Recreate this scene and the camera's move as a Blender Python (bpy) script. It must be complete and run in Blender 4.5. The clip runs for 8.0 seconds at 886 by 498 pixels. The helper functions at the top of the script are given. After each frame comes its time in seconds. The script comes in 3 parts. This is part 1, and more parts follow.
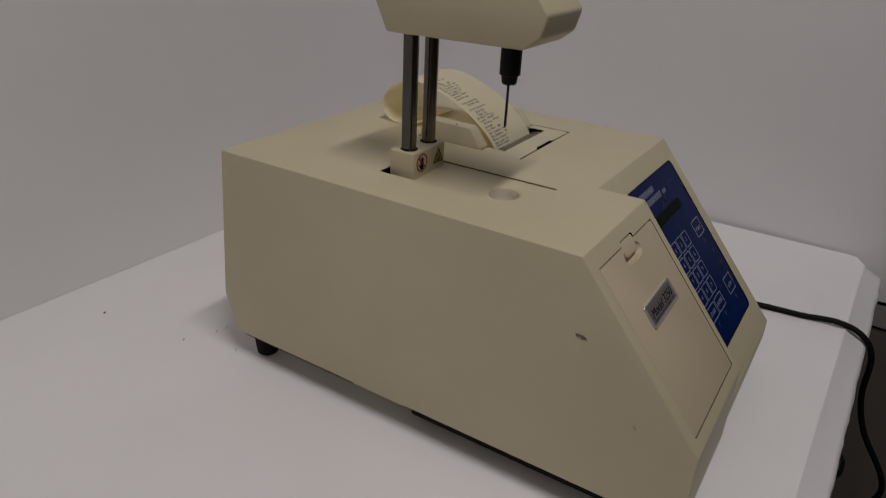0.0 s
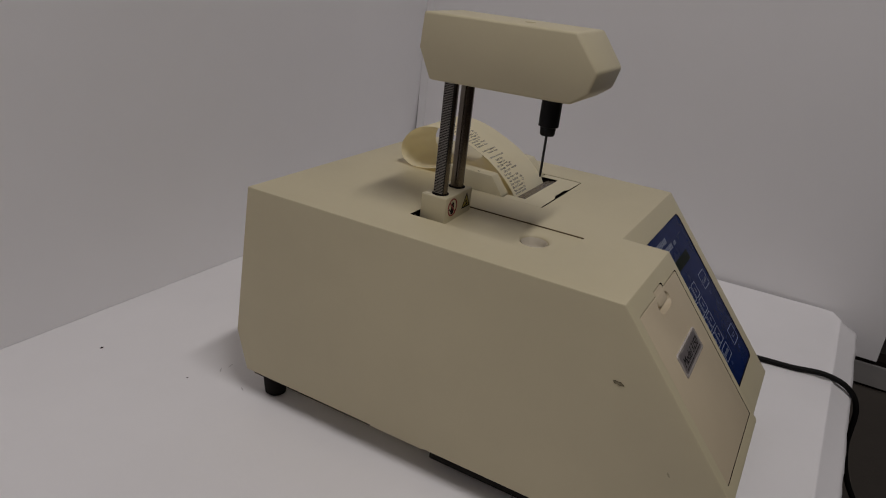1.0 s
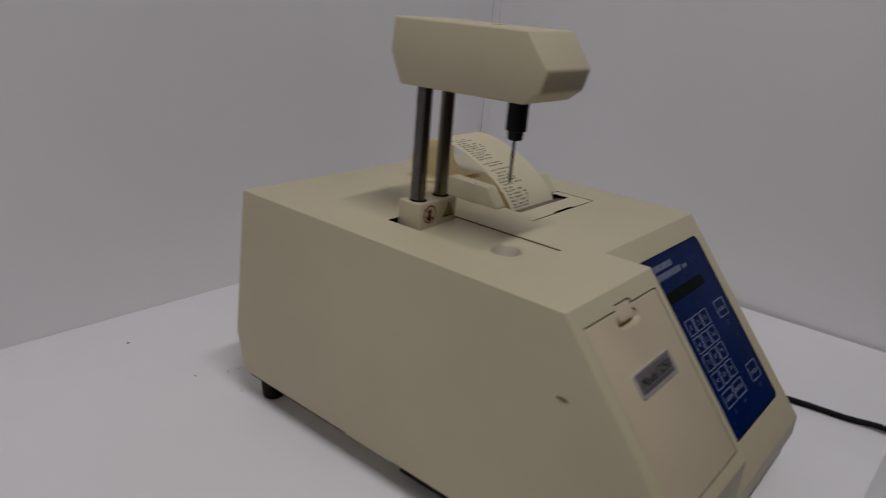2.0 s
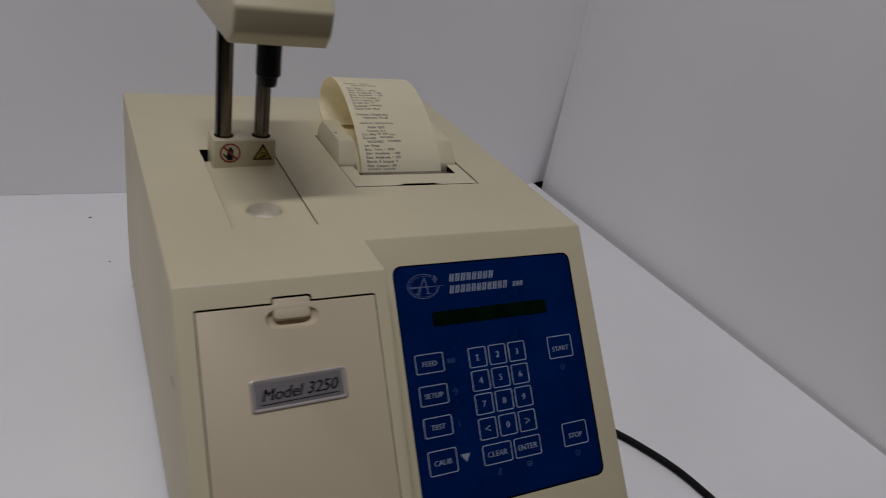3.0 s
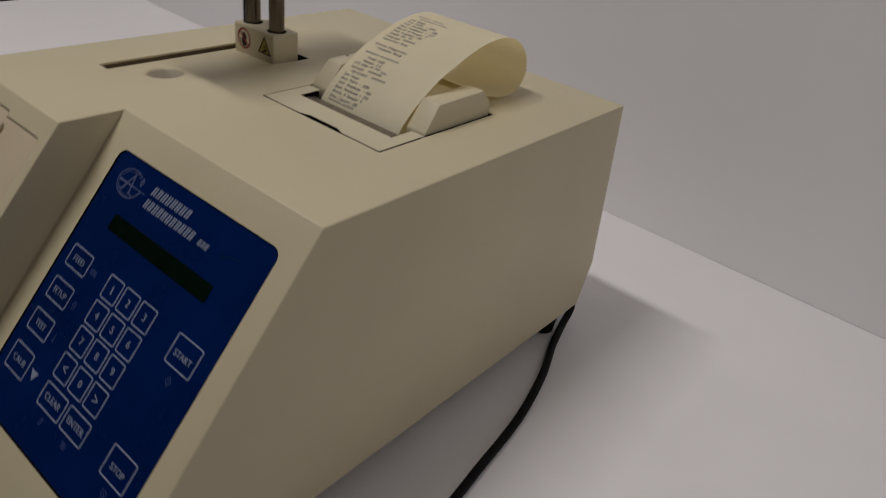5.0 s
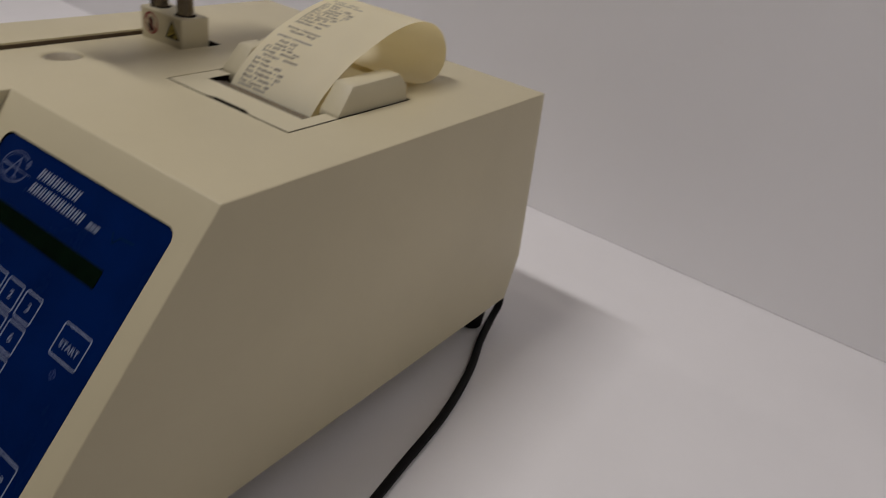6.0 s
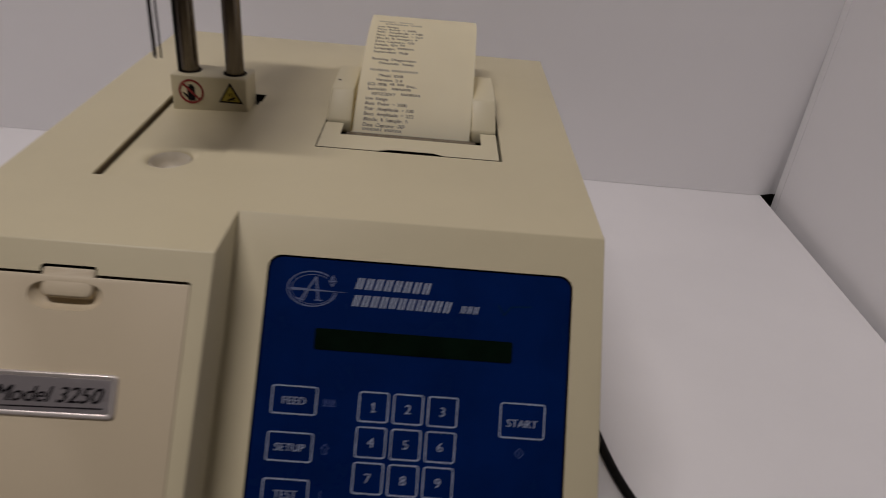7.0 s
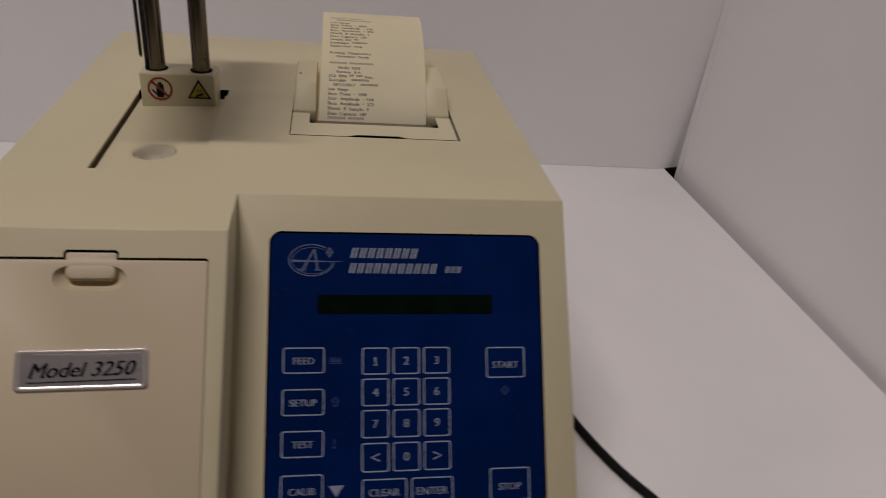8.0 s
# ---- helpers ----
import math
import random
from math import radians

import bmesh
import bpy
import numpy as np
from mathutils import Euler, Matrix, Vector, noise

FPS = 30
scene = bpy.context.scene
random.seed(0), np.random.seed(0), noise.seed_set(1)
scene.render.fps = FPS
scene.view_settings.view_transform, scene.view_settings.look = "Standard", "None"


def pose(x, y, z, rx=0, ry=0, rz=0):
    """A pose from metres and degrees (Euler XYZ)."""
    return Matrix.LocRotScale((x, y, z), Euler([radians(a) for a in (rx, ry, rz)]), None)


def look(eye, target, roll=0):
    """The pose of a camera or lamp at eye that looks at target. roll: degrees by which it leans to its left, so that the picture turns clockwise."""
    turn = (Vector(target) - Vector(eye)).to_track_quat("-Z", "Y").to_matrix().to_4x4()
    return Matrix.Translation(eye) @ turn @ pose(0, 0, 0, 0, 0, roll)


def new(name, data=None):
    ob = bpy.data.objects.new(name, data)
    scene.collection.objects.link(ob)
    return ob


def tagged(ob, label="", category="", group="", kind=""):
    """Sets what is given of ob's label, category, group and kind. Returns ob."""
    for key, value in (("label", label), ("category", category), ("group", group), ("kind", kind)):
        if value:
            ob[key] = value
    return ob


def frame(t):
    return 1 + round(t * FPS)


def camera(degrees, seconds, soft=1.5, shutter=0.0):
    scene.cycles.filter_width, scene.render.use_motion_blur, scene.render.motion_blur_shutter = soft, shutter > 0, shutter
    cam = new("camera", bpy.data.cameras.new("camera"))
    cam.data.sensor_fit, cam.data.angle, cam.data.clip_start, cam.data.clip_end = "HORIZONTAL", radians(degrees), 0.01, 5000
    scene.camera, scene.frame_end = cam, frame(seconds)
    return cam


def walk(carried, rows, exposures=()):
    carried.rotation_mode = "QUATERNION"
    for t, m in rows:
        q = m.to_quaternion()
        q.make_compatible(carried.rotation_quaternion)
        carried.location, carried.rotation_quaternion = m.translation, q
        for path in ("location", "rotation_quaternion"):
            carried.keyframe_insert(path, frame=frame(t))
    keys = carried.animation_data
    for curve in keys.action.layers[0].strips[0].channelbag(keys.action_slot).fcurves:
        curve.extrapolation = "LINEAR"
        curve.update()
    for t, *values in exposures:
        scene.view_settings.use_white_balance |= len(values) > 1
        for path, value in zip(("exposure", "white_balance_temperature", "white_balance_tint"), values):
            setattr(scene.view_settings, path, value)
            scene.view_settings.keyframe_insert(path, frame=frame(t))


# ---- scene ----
cam = camera(63.85, 8.0, soft=1.0, shutter=0.45)
# seconds, eye, yaw, pitch, roll
PATH = [
    (0, -0.4400, -0.1924, 0.3364, -58.54, -26.05, 2.82),
    (0.2, -0.4504, -0.1772, 0.3341, -59.95, -24.62, 3.26),
    (0.5, -0.4646, -0.1516, 0.3319, -62.34, -23.96, 4.88),
    (0.8, -0.4687, -0.1487, 0.3338, -62.69, -23.09, 6.12),
    (1, -0.4720, -0.1497, 0.3353, -62.72, -22.26, 6.41),
    (1.2, -0.4726, -0.1522, 0.3325, -62.28, -22.03, 6.71),
    (1.55, -0.4643, -0.1721, 0.3247, -59.24, -20.78, 5.84),
    (1.9, -0.4280, -0.2185, 0.3198, -52.54, -19.81, 4.49),
    (2.3, -0.3335, -0.2951, 0.3338, -42.05, -22.84, 6.78),
    (2.4, -0.2924, -0.3196, 0.3509, -36.51, -26.14, 7.75),
    (2.5, -0.2687, -0.3380, 0.3490, -36.35, -26.15, 9.74),
    (2.7, -0.2120, -0.3596, 0.3576, -35.08, -27.60, 11.53),
    (3, -0.1483, -0.3619, 0.3505, -30.28, -27.37, 10.68),
    (3.3, -0.0912, -0.3445, 0.3466, -25.11, -29.00, 9.41),
    (3.5, -0.0439, -0.3378, 0.3493, -17.17, -32.16, 8.78),
    (3.7, 0.0146, -0.3189, 0.3371, -7.80, -29.79, 4.61),
    (4, 0.1205, -0.2920, 0.3392, 3.12, -28.97, 3.23),
    (4.2, 0.1793, -0.2621, 0.3414, 12.02, -33.46, 7.02),
    (4.5, 0.2401, -0.2382, 0.3341, 27.47, -33.44, 6.70),
    (4.7, 0.2686, -0.2231, 0.3247, 31.24, -32.06, 7.04),
    (5.1, 0.3124, -0.2047, 0.3065, 38.19, -31.10, 8.33),
    (5.4, 0.3277, -0.2009, 0.2963, 40.72, -31.44, 9.44),
    (5.8, 0.3232, -0.1985, 0.2925, 36.55, -30.63, 9.80),
    (5.9, 0.3191, -0.1960, 0.2919, 33.93, -29.64, 9.62),
    (6, 0.3136, -0.1961, 0.2944, 31.58, -29.37, 9.42),
    (6.2, 0.2698, -0.2039, 0.2884, 27.19, -27.54, 8.60),
    (6.3, 0.2357, -0.2111, 0.2894, 26.87, -32.83, 4.23),
    (6.4, 0.1982, -0.2364, 0.2979, 15.27, -31.61, 7.25),
    (6.5, 0.1687, -0.2381, 0.2993, 11.78, -29.39, 5.59),
    (6.8, 0.0840, -0.2672, 0.3052, 0.03, -31.95, 5.77),
    (7, 0.0559, -0.2911, 0.3078, -2.23, -31.02, 5.67),
    (7.3, 0.0296, -0.3096, 0.3130, -4.73, -29.33, 4.10),
    (7.5, 0.0146, -0.3234, 0.3203, -10.36, -27.73, 6.18),
    (7.8, 0.0154, -0.3263, 0.3124, -6.90, -27.93, 3.57),
    (7.9, 0.0136, -0.3252, 0.3115, -10.65, -29.85, 4.94),
    (8, 0.0213, -0.3264, 0.3130, -11.08, -30.55, 6.41),
]


def eye_pose(x, y, z, yaw, pitch, roll):
    way = Vector((-math.sin(radians(yaw)) * math.cos(radians(pitch)), math.cos(radians(yaw)) * math.cos(radians(pitch)), math.sin(radians(pitch))))
    eye = Vector((x, y, z))
    return look(eye, eye + way, roll)


# seconds, stops, kelvin, tint
EXPOSURES = [(0.0, -0.16, 6500, 10), (1.2, -0.17, 6450, 10), (2.5, -0.07, 6050, 10), (3.5, -0.06, 6150, 10), (4.5, 0.03, 6500, 10), (5.9, 0.24, 6550, 10), (7.0, 0.08, 6650, 14), (8.0, 0.06, 6850, 15)]
walk(cam, [(row[0], eye_pose(*row[1:])) for row in PATH], exposures=EXPOSURES)

# ---- light ----
world = bpy.data.worlds.new("room_air")
world.use_nodes = True
scene.world = world
world.node_tree.nodes["Background"].inputs[0].default_value = (0.9, 0.95, 1.0, 1)
world.node_tree.nodes["Background"].inputs[1].default_value = 0.006


def area_lamp(place, size, power, colour):
    data = bpy.data.lights.new("lamp", "AREA")
    data.shape, data.size, data.size_y, data.energy, data.color = "RECTANGLE", size[0], size[1], power, colour
    ob = new("lamp", data)
    ob.matrix_world = pose(*place)
    return ob


CEIL = 1.75
HUNG = 1.70
LAMPS = ((-0.42, -0.51), (-1.95, -0.25))
area_lamp((*LAMPS[0], HUNG - 0.012), (0.62, 0.09), 12.0, (1.0, 0.955, 0.95))
# added fill from the left, no known source; pinkish to warm the left faces
area_lamp((*LAMPS[1], HUNG - 0.012), (0.62, 0.09), 3.4, (1.0, 0.90, 0.86))

# ---- materials ----
TOP = 0.1724          # height of the housing's top over the table
SLOPE = math.atan(1.215)
CS, SN = math.cos(SLOPE), math.sin(SLOPE)


def material(name, colour, rough=0.5, metal=0.0, grain=0.0, grain_size=900.0, stain=0.0, stain_size=6.0, stain_colour=None, specular=0.5, coat=0.0):
    """Principled surface with fine relief (grain) and broad, uneven wear (stain)."""
    m = bpy.data.materials.new(name)
    m.use_nodes = True
    nodes, links = m.node_tree.nodes, m.node_tree.links
    b = nodes["Principled BSDF"]
    b.inputs["Base Color"].default_value = (*colour, 1)
    b.inputs["Roughness"].default_value = rough
    b.inputs["Metallic"].default_value = metal
    b.inputs["Specular IOR Level"].default_value = specular
    b.inputs["Coat Weight"].default_value = coat
    coord = nodes.new("ShaderNodeTexCoord")
    if stain:
        n = nodes.new("ShaderNodeTexNoise")
        n.inputs["Scale"].default_value, n.inputs["Detail"].default_value, n.inputs["Roughness"].default_value = stain_size, 6, 0.6
        links.new(coord.outputs["Object"], n.inputs["Vector"])
        ramp = nodes.new("ShaderNodeMapRange")
        ramp.inputs[1].default_value, ramp.inputs[2].default_value = 0.35, 0.75
        links.new(n.outputs["Fac"], ramp.inputs[0])
        mix = nodes.new("ShaderNodeMix")
        mix.data_type = "RGBA"
        mix.inputs[6].default_value = (*colour, 1)
        mix.inputs[7].default_value = (*(stain_colour or [c * (1 - stain) for c in colour]), 1)
        links.new(ramp.outputs[0], mix.inputs[0])
        links.new(mix.outputs[2], b.inputs["Base Color"])
        rr = nodes.new("ShaderNodeMapRange")
        rr.inputs[3].default_value, rr.inputs[4].default_value = rough * 0.9, min(1, rough * 1.15)
        links.new(n.outputs["Fac"], rr.inputs[0])
        links.new(rr.outputs[0], b.inputs["Roughness"])
    if grain:
        g = nodes.new("ShaderNodeTexNoise")
        g.inputs["Scale"].default_value, g.inputs["Detail"].default_value = grain_size, 3
        links.new(coord.outputs["Object"], g.inputs["Vector"])
        bump = nodes.new("ShaderNodeBump")
        bump.inputs["Strength"].default_value, bump.inputs["Distance"].default_value = grain, 0.0006
        links.new(g.outputs["Fac"], bump.inputs["Height"])
        links.new(bump.outputs[0], b.inputs["Normal"])
    return m


PLASTIC = material("beige_plastic", (0.59, 0.527, 0.353), 0.45, grain=0.05, grain_size=1600, stain=0.09, stain_size=8, specular=0.42)
# beige plastic again, with the pinkish light on the door put into its colour
PLASTIC_WARM_LIT = material("beige_plastic_warm_lit", (0.585, 0.495, 0.346), 0.45, grain=0.05, grain_size=1600, stain=0.05, stain_size=11, specular=0.42)
CREAM = material("cream_plastic", (0.61, 0.553, 0.382), 0.45, grain=0.05, grain_size=1400, stain=0.04, stain_size=14, specular=0.42)
CUP = material("grey_well", (0.63, 0.58, 0.48), 0.5, metal=0.0, stain=0.1, stain_size=120)
# brown that stands for the shade in the narrow gap round the door
GAP = material("door_gap_brown_shade", (0.045, 0.032, 0.022), 0.85, stain=0.3, stain_size=60, specular=0.1)
# housing plastic darkened to brown for the shade inside the slots
SLOT_SHADE = material("shaded_slot_wall", (0.16, 0.115, 0.075), 0.8, stain=0.3, stain_size=60, specular=0.1)
# near-black for shade painted into openings, and for dark joints and specks
DARK = material("gap_shade_and_specks", (0.010, 0.007, 0.006), 0.9, specular=0.1)
RUBBER = material("black_rubber", (0.010, 0.008, 0.007), 0.7, grain=0.3, grain_size=500, stain=0.3, stain_size=40, specular=0.15)
BLACK = material("black_plastic", (0.010, 0.010, 0.011), 0.5, grain=0.15, grain_size=700, specular=0.15)
CORD_BLACK = material("black_cord", (0.006, 0.0055, 0.0055), 0.55, grain=0.1, grain_size=900, stain=0.2, stain_size=60, specular=0.12)
STEEL = material("steel_rod", (0.17, 0.145, 0.12), 0.25, metal=1.0, stain=0.25, stain_size=60)
TOOTH = material("worn_steel", (0.30, 0.28, 0.25), 0.4, metal=0.8)
WIRE = material("dark_steel_wire", (0.018, 0.017, 0.017), 0.45, metal=0.3)
BLUE = material("blue_membrane", (0.0009, 0.0135, 0.088), 0.26, grain=0.06, grain_size=200, stain=0.3, stain_size=30, specular=0.05)
INK = material("pale_blue_ink", (0.34, 0.39, 0.52), 0.45, stain=0.35, stain_size=400)
INK_FAINT = material("grey_blue_ink", (0.10, 0.13, 0.25), 0.45, stain=0.4, stain_size=250)
INK_DIM = material("dim_blue_ink", (0.045, 0.068, 0.19), 0.45, specular=0.15)
INK_WHITE = material("white_ink", (0.28, 0.32, 0.41), 0.45, stain=0.15, stain_size=300)
STAMP = material("green_ink", (0.0008, 0.017, 0.060), 0.3, stain=0.4, stain_size=200, specular=0.09)
DISPLAY = material("dark_green_display", (0.0012, 0.004, 0.002), 0.35, stain=0.4, stain_size=90, stain_colour=(0.002, 0.008, 0.004), specular=0.03)
PAPER = material("thermal_paper", (0.90, 0.865, 0.665), 0.65, grain=0.1, grain_size=500, stain=0.06, stain_size=25)
_n, _l = PAPER.node_tree.nodes, PAPER.node_tree.links
_thin = _n.new("ShaderNodeBsdfTranslucent")
_thin.inputs[0].default_value = (0.97, 0.80, 0.42, 1)
_mix = _n.new("ShaderNodeMixShader")
_mix.inputs[0].default_value = 0.38
_l.new(_n["Principled BSDF"].outputs[0], _mix.inputs[1])
_l.new(_thin.outputs[0], _mix.inputs[2])
_l.new(_mix.outputs[0], _n["Material Output"].inputs["Surface"])
PRINT = material("grey_print", (0.07, 0.06, 0.05), 0.7, stain=0.3, stain_size=700, stain_colour=(0.32, 0.28, 0.21))
FADED = material("faded_print", (0.16, 0.14, 0.11), 0.7, stain=0.5, stain_size=1100, stain_colour=(0.50, 0.46, 0.36))
SILVER = material("brushed_nameplate", (0.58, 0.54, 0.55), 0.3, metal=0.78, grain=0.3, grain_size=300, stain=0.15, stain_size=60)
# the plate's silver, lightened for the light that its bevels catch
RIM_LIT = material("nameplate_rim_lit", (0.62, 0.57, 0.53), 0.24, metal=0.5, stain=0.1, stain_size=60)
INK_DARK = material("dark_ink", (0.012, 0.010, 0.012), 0.6, specular=0.1)
RED = material("red_ink", (0.26, 0.018, 0.02), 0.45)
YELLOW = material("yellow_ink", (0.42, 0.32, 0.035), 0.45, stain=0.15, stain_size=200)
CLEAR_GREY = material("smoky_tear_bar", (0.20, 0.165, 0.125), 0.25, stain=0.3, stain_size=120)
_n, _l = CLEAR_GREY.node_tree.nodes, CLEAR_GREY.node_tree.links
_see = _n.new("ShaderNodeBsdfTransparent")
_see.inputs[0].default_value = (0.72, 0.66, 0.58, 1)
_mix = _n.new("ShaderNodeMixShader")
_mix.inputs[0].default_value = 0.42
_l.new(_n["Principled BSDF"].outputs[0], _mix.inputs[1])
_l.new(_see.outputs[0], _mix.inputs[2])
_l.new(_mix.outputs[0], _n["Material Output"].inputs["Surface"])
TABLE = material("white_laminate", (0.85, 0.835, 0.84), 0.42, grain=0.12, grain_size=220, stain=0.06, stain_size=5, specular=0.4)
WALL = material("white_wall_board", (0.82, 0.81, 0.82), 0.42, grain=0.06, grain_size=90, stain=0.06, stain_size=2.5, specular=0.35)
RAIL = material("grey_aluminium", (0.42, 0.41, 0.40), 0.4, metal=0.4, stain=0.1, stain_size=20)
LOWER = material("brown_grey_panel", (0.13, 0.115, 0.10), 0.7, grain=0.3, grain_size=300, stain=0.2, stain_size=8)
CEILING = material("white_ceiling_board", (0.60, 0.59, 0.58), 0.9, grain=0.4, grain_size=60, stain=0.05)
# unseen walls: warm to tint the bounce, dark to hold front light back
ROOM = material("dull_unseen_room", (0.28, 0.22, 0.19), 0.8, grain=0.2, grain_size=120, stain=0.06, stain_size=2)
CARPET = material("grey_floor", (0.10, 0.095, 0.09), 0.9, grain=0.8, grain_size=200, stain=0.3, stain_size=14)
FAINT_GREY = material("grey_scuff", (0.55, 0.53, 0.53), 0.6)
FAINT = material("faint_scuff", (0.36, 0.32, 0.21), 0.6)
SMUDGE = material("brown_scuff", (0.10, 0.08, 0.04), 0.7, stain=0.5, stain_size=450, stain_colour=(0.30, 0.26, 0.16))

# ---- mesh helpers ----


def finish(bm, mat, name, sharp=35):
    bmesh.ops.recalc_face_normals(bm, faces=bm.faces)
    me = bpy.data.meshes.new(name)
    bm.to_mesh(me)
    bm.free()
    me.materials.append(mat)
    for p in me.polygons:
        p.use_smooth = True
    me.set_sharp_from_angle(angle=radians(sharp))
    return me


def settle(ob, parent):
    ob.parent = parent
    bpy.context.view_layer.update()
    ob.matrix_parent_inverse = parent.matrix_world.inverted()
    return ob


def part(name, bm, mat, parent, label="", sharp=35):
    """One mesh under a thing or under a part; the bmesh holds places in the world."""
    ob = new(name, finish(bm, mat, name, sharp) if isinstance(bm, bmesh.types.BMesh) else bm)
    settle(ob, parent)
    return tagged(ob, label)


def thing(name, bm, mat, label, category, group="", kind="", sharp=35):
    return tagged(new(name, finish(bm, mat, name, sharp)), label, category, group, kind)


def base(name, place, label, category, group=""):
    ob = new(name)
    ob.matrix_world = pose(*place)
    ob.empty_display_size = 0.02
    bpy.context.view_layer.update()
    return tagged(ob, label, category, group)


def round_edges(bm, width, segments=2, angle=25):
    edges = [e for e in bm.edges if e.is_manifold and e.calc_face_angle(0) > radians(angle)]
    bmesh.ops.bevel(bm, geom=edges, offset=width, segments=segments, profile=0.5, affect="EDGES", clamp_overlap=True)
    return bm


def prism(points, a, b, axis="x"):
    """A closed prism: a polygon in the plane across the axis, drawn out from a to b."""
    bm = bmesh.new()
    put = {"x": lambda p, s: (s, p[0], p[1]), "y": lambda p, s: (p[0], s, p[1]), "z": lambda p, s: (p[0], p[1], s)}[axis]
    lo, hi = ([bm.verts.new(put(p, s)) for p in points] for s in (a, b))
    bm.faces.new(lo), bm.faces.new(hi[::-1])
    for i in range(len(points)):
        j = (i + 1) % len(points)
        bm.faces.new((lo[i], hi[i], hi[j], lo[j]))
    bmesh.ops.recalc_face_normals(bm, faces=bm.faces)
    return bm


def block(x0, x1, y0, y1, z0, z1, r=0.0, segments=2):
    bm = prism([(x0, y0), (x1, y0), (x1, y1), (x0, y1)], z0, z1, "z")
    return round_edges(bm, r, segments) if r else bm


def lathe(profile, place, axis=(0, 0, 1), steps=28):
    """A turned body: profile of (radius, height), along the axis, from place."""
    bm = bmesh.new()
    turn = Vector((0, 0, 1)).rotation_difference(Vector(axis)).to_matrix().to_4x4()
    m = Matrix.Translation(place) @ turn
    rings = [[bm.verts.new(m @ Vector((r * math.cos(2 * math.pi * i / steps), r * math.sin(2 * math.pi * i / steps), h))) for i in range(steps)] for r, h in profile]
    for a, b in zip(rings, rings[1:]):
        for i in range(steps):
            j = (i + 1) % steps
            bm.faces.new((a[i], a[j], b[j], b[i]))
    bm.faces.new(rings[0][::-1]), bm.faces.new(rings[-1])
    return bm


def merge(*many):
    """Several bmeshes in one."""
    out = bmesh.new()
    for bm in many:
        me = bpy.data.meshes.new("piece")
        bm.to_mesh(me)
        bm.free()
        out.from_mesh(me)
        bpy.data.meshes.remove(me)
    return out


def moved(bm, m):
    bmesh.ops.transform(bm, matrix=m, verts=bm.verts)
    return bm


def rounded(x0, x1, y0, y1, r, steps=5):
    """The corner points of a rounded rectangle."""
    out = []
    for cx, cy, a in ((x1 - r, y1 - r, 0), (x0 + r, y1 - r, 90), (x0 + r, y0 + r, 180), (x1 - r, y0 + r, 270)):
        for i in range(steps + 1):
            t = radians(a + 90 * i / steps)
            out.append((cx + r * math.cos(t), cy + r * math.sin(t)))
    return out


def frame_ring(x0, x1, y0, y1, r, width, z0, z1):
    """A raised rounded frame."""
    bm = bmesh.new()
    out, inn = rounded(x0, x1, y0, y1, r), rounded(x0 + width, x1 - width, y0 + width, y1 - width, max(r - width, 0.0002))
    rows = [[bm.verts.new((x, y, z)) for x, y in loop] for loop, z in ((out, z0), (out, z1), (inn, z1), (inn, z0))]
    n = len(out)
    for a, b in zip(rows, rows[1:]):
        for i in range(n):
            j = (i + 1) % n
            bm.faces.new((a[i], a[j], b[j], b[i]))
    return bm


def carve(me, cutters, op="DIFFERENCE"):
    """The mesh with the cutters' bodies taken away from it, or joined to it. A cutter may come with its own wall material."""
    ob = new("raw", me)
    for c in cutters:
        c, wall = c if isinstance(c, tuple) else (c, me.materials[0] if me.materials else None)
        cm = bpy.data.meshes.new("cut")
        bmesh.ops.recalc_face_normals(c, faces=c.faces)
        c.to_mesh(cm)
        c.free()
        if wall:
            cm.materials.append(wall)
        tool = new("cut", cm)
        mod = ob.modifiers.new("cut", "BOOLEAN")
        mod.operation, mod.solver, mod.object = op, "EXACT", tool
        if wall and len(me.materials):
            mod.material_mode = "TRANSFER"
        bpy.context.view_layer.update()
        done = bpy.data.meshes.new_from_object(ob.evaluated_get(bpy.context.evaluated_depsgraph_get()))
        ob.modifiers.clear()
        ob.data = done
        bpy.data.objects.remove(tool)
    out = ob.data
    bpy.data.objects.remove(ob)
    return out


def words(text, width=None, height=None, shear=0.0, depth=0.00008, wide=1.0, em=0.0):
    """Lettering as a flat mesh round the origin, in x and y, of a given width or height."""
    data = bpy.data.curves.new("words", "FONT")
    data.body, data.shear, data.align_x, data.align_y, data.resolution_u = text, shear, "CENTER", "CENTER", 3
    ob = new("words", data)
    bpy.context.view_layer.update()
    me = bpy.data.meshes.new_from_object(ob.evaluated_get(bpy.context.evaluated_depsgraph_get()))
    bpy.data.objects.remove(ob)
    bm = bmesh.new()
    bm.from_mesh(me)
    bpy.data.meshes.remove(me)
    xs, ys = [v.co.x for v in bm.verts], [v.co.y for v in bm.verts]
    w, h = max(xs) - min(xs), max(ys) - min(ys)
    sy = height / h if height else width / w
    sx = width / w if width else sy * wide
    if em:
        for v in bm.verts:
            v.co = Vector(((v.co.x - (max(xs) + min(xs)) / 2) * sx, v.co.y * em, depth))
        return bm
    for v in bm.verts:
        v.co = Vector(((v.co.x - (max(xs) + min(xs)) / 2) * sx, (v.co.y - (max(ys) + min(ys)) / 2) * sy, depth))
    return bm


def sheet(points, z0, z1):
    return prism(points, z0, z1, "z")


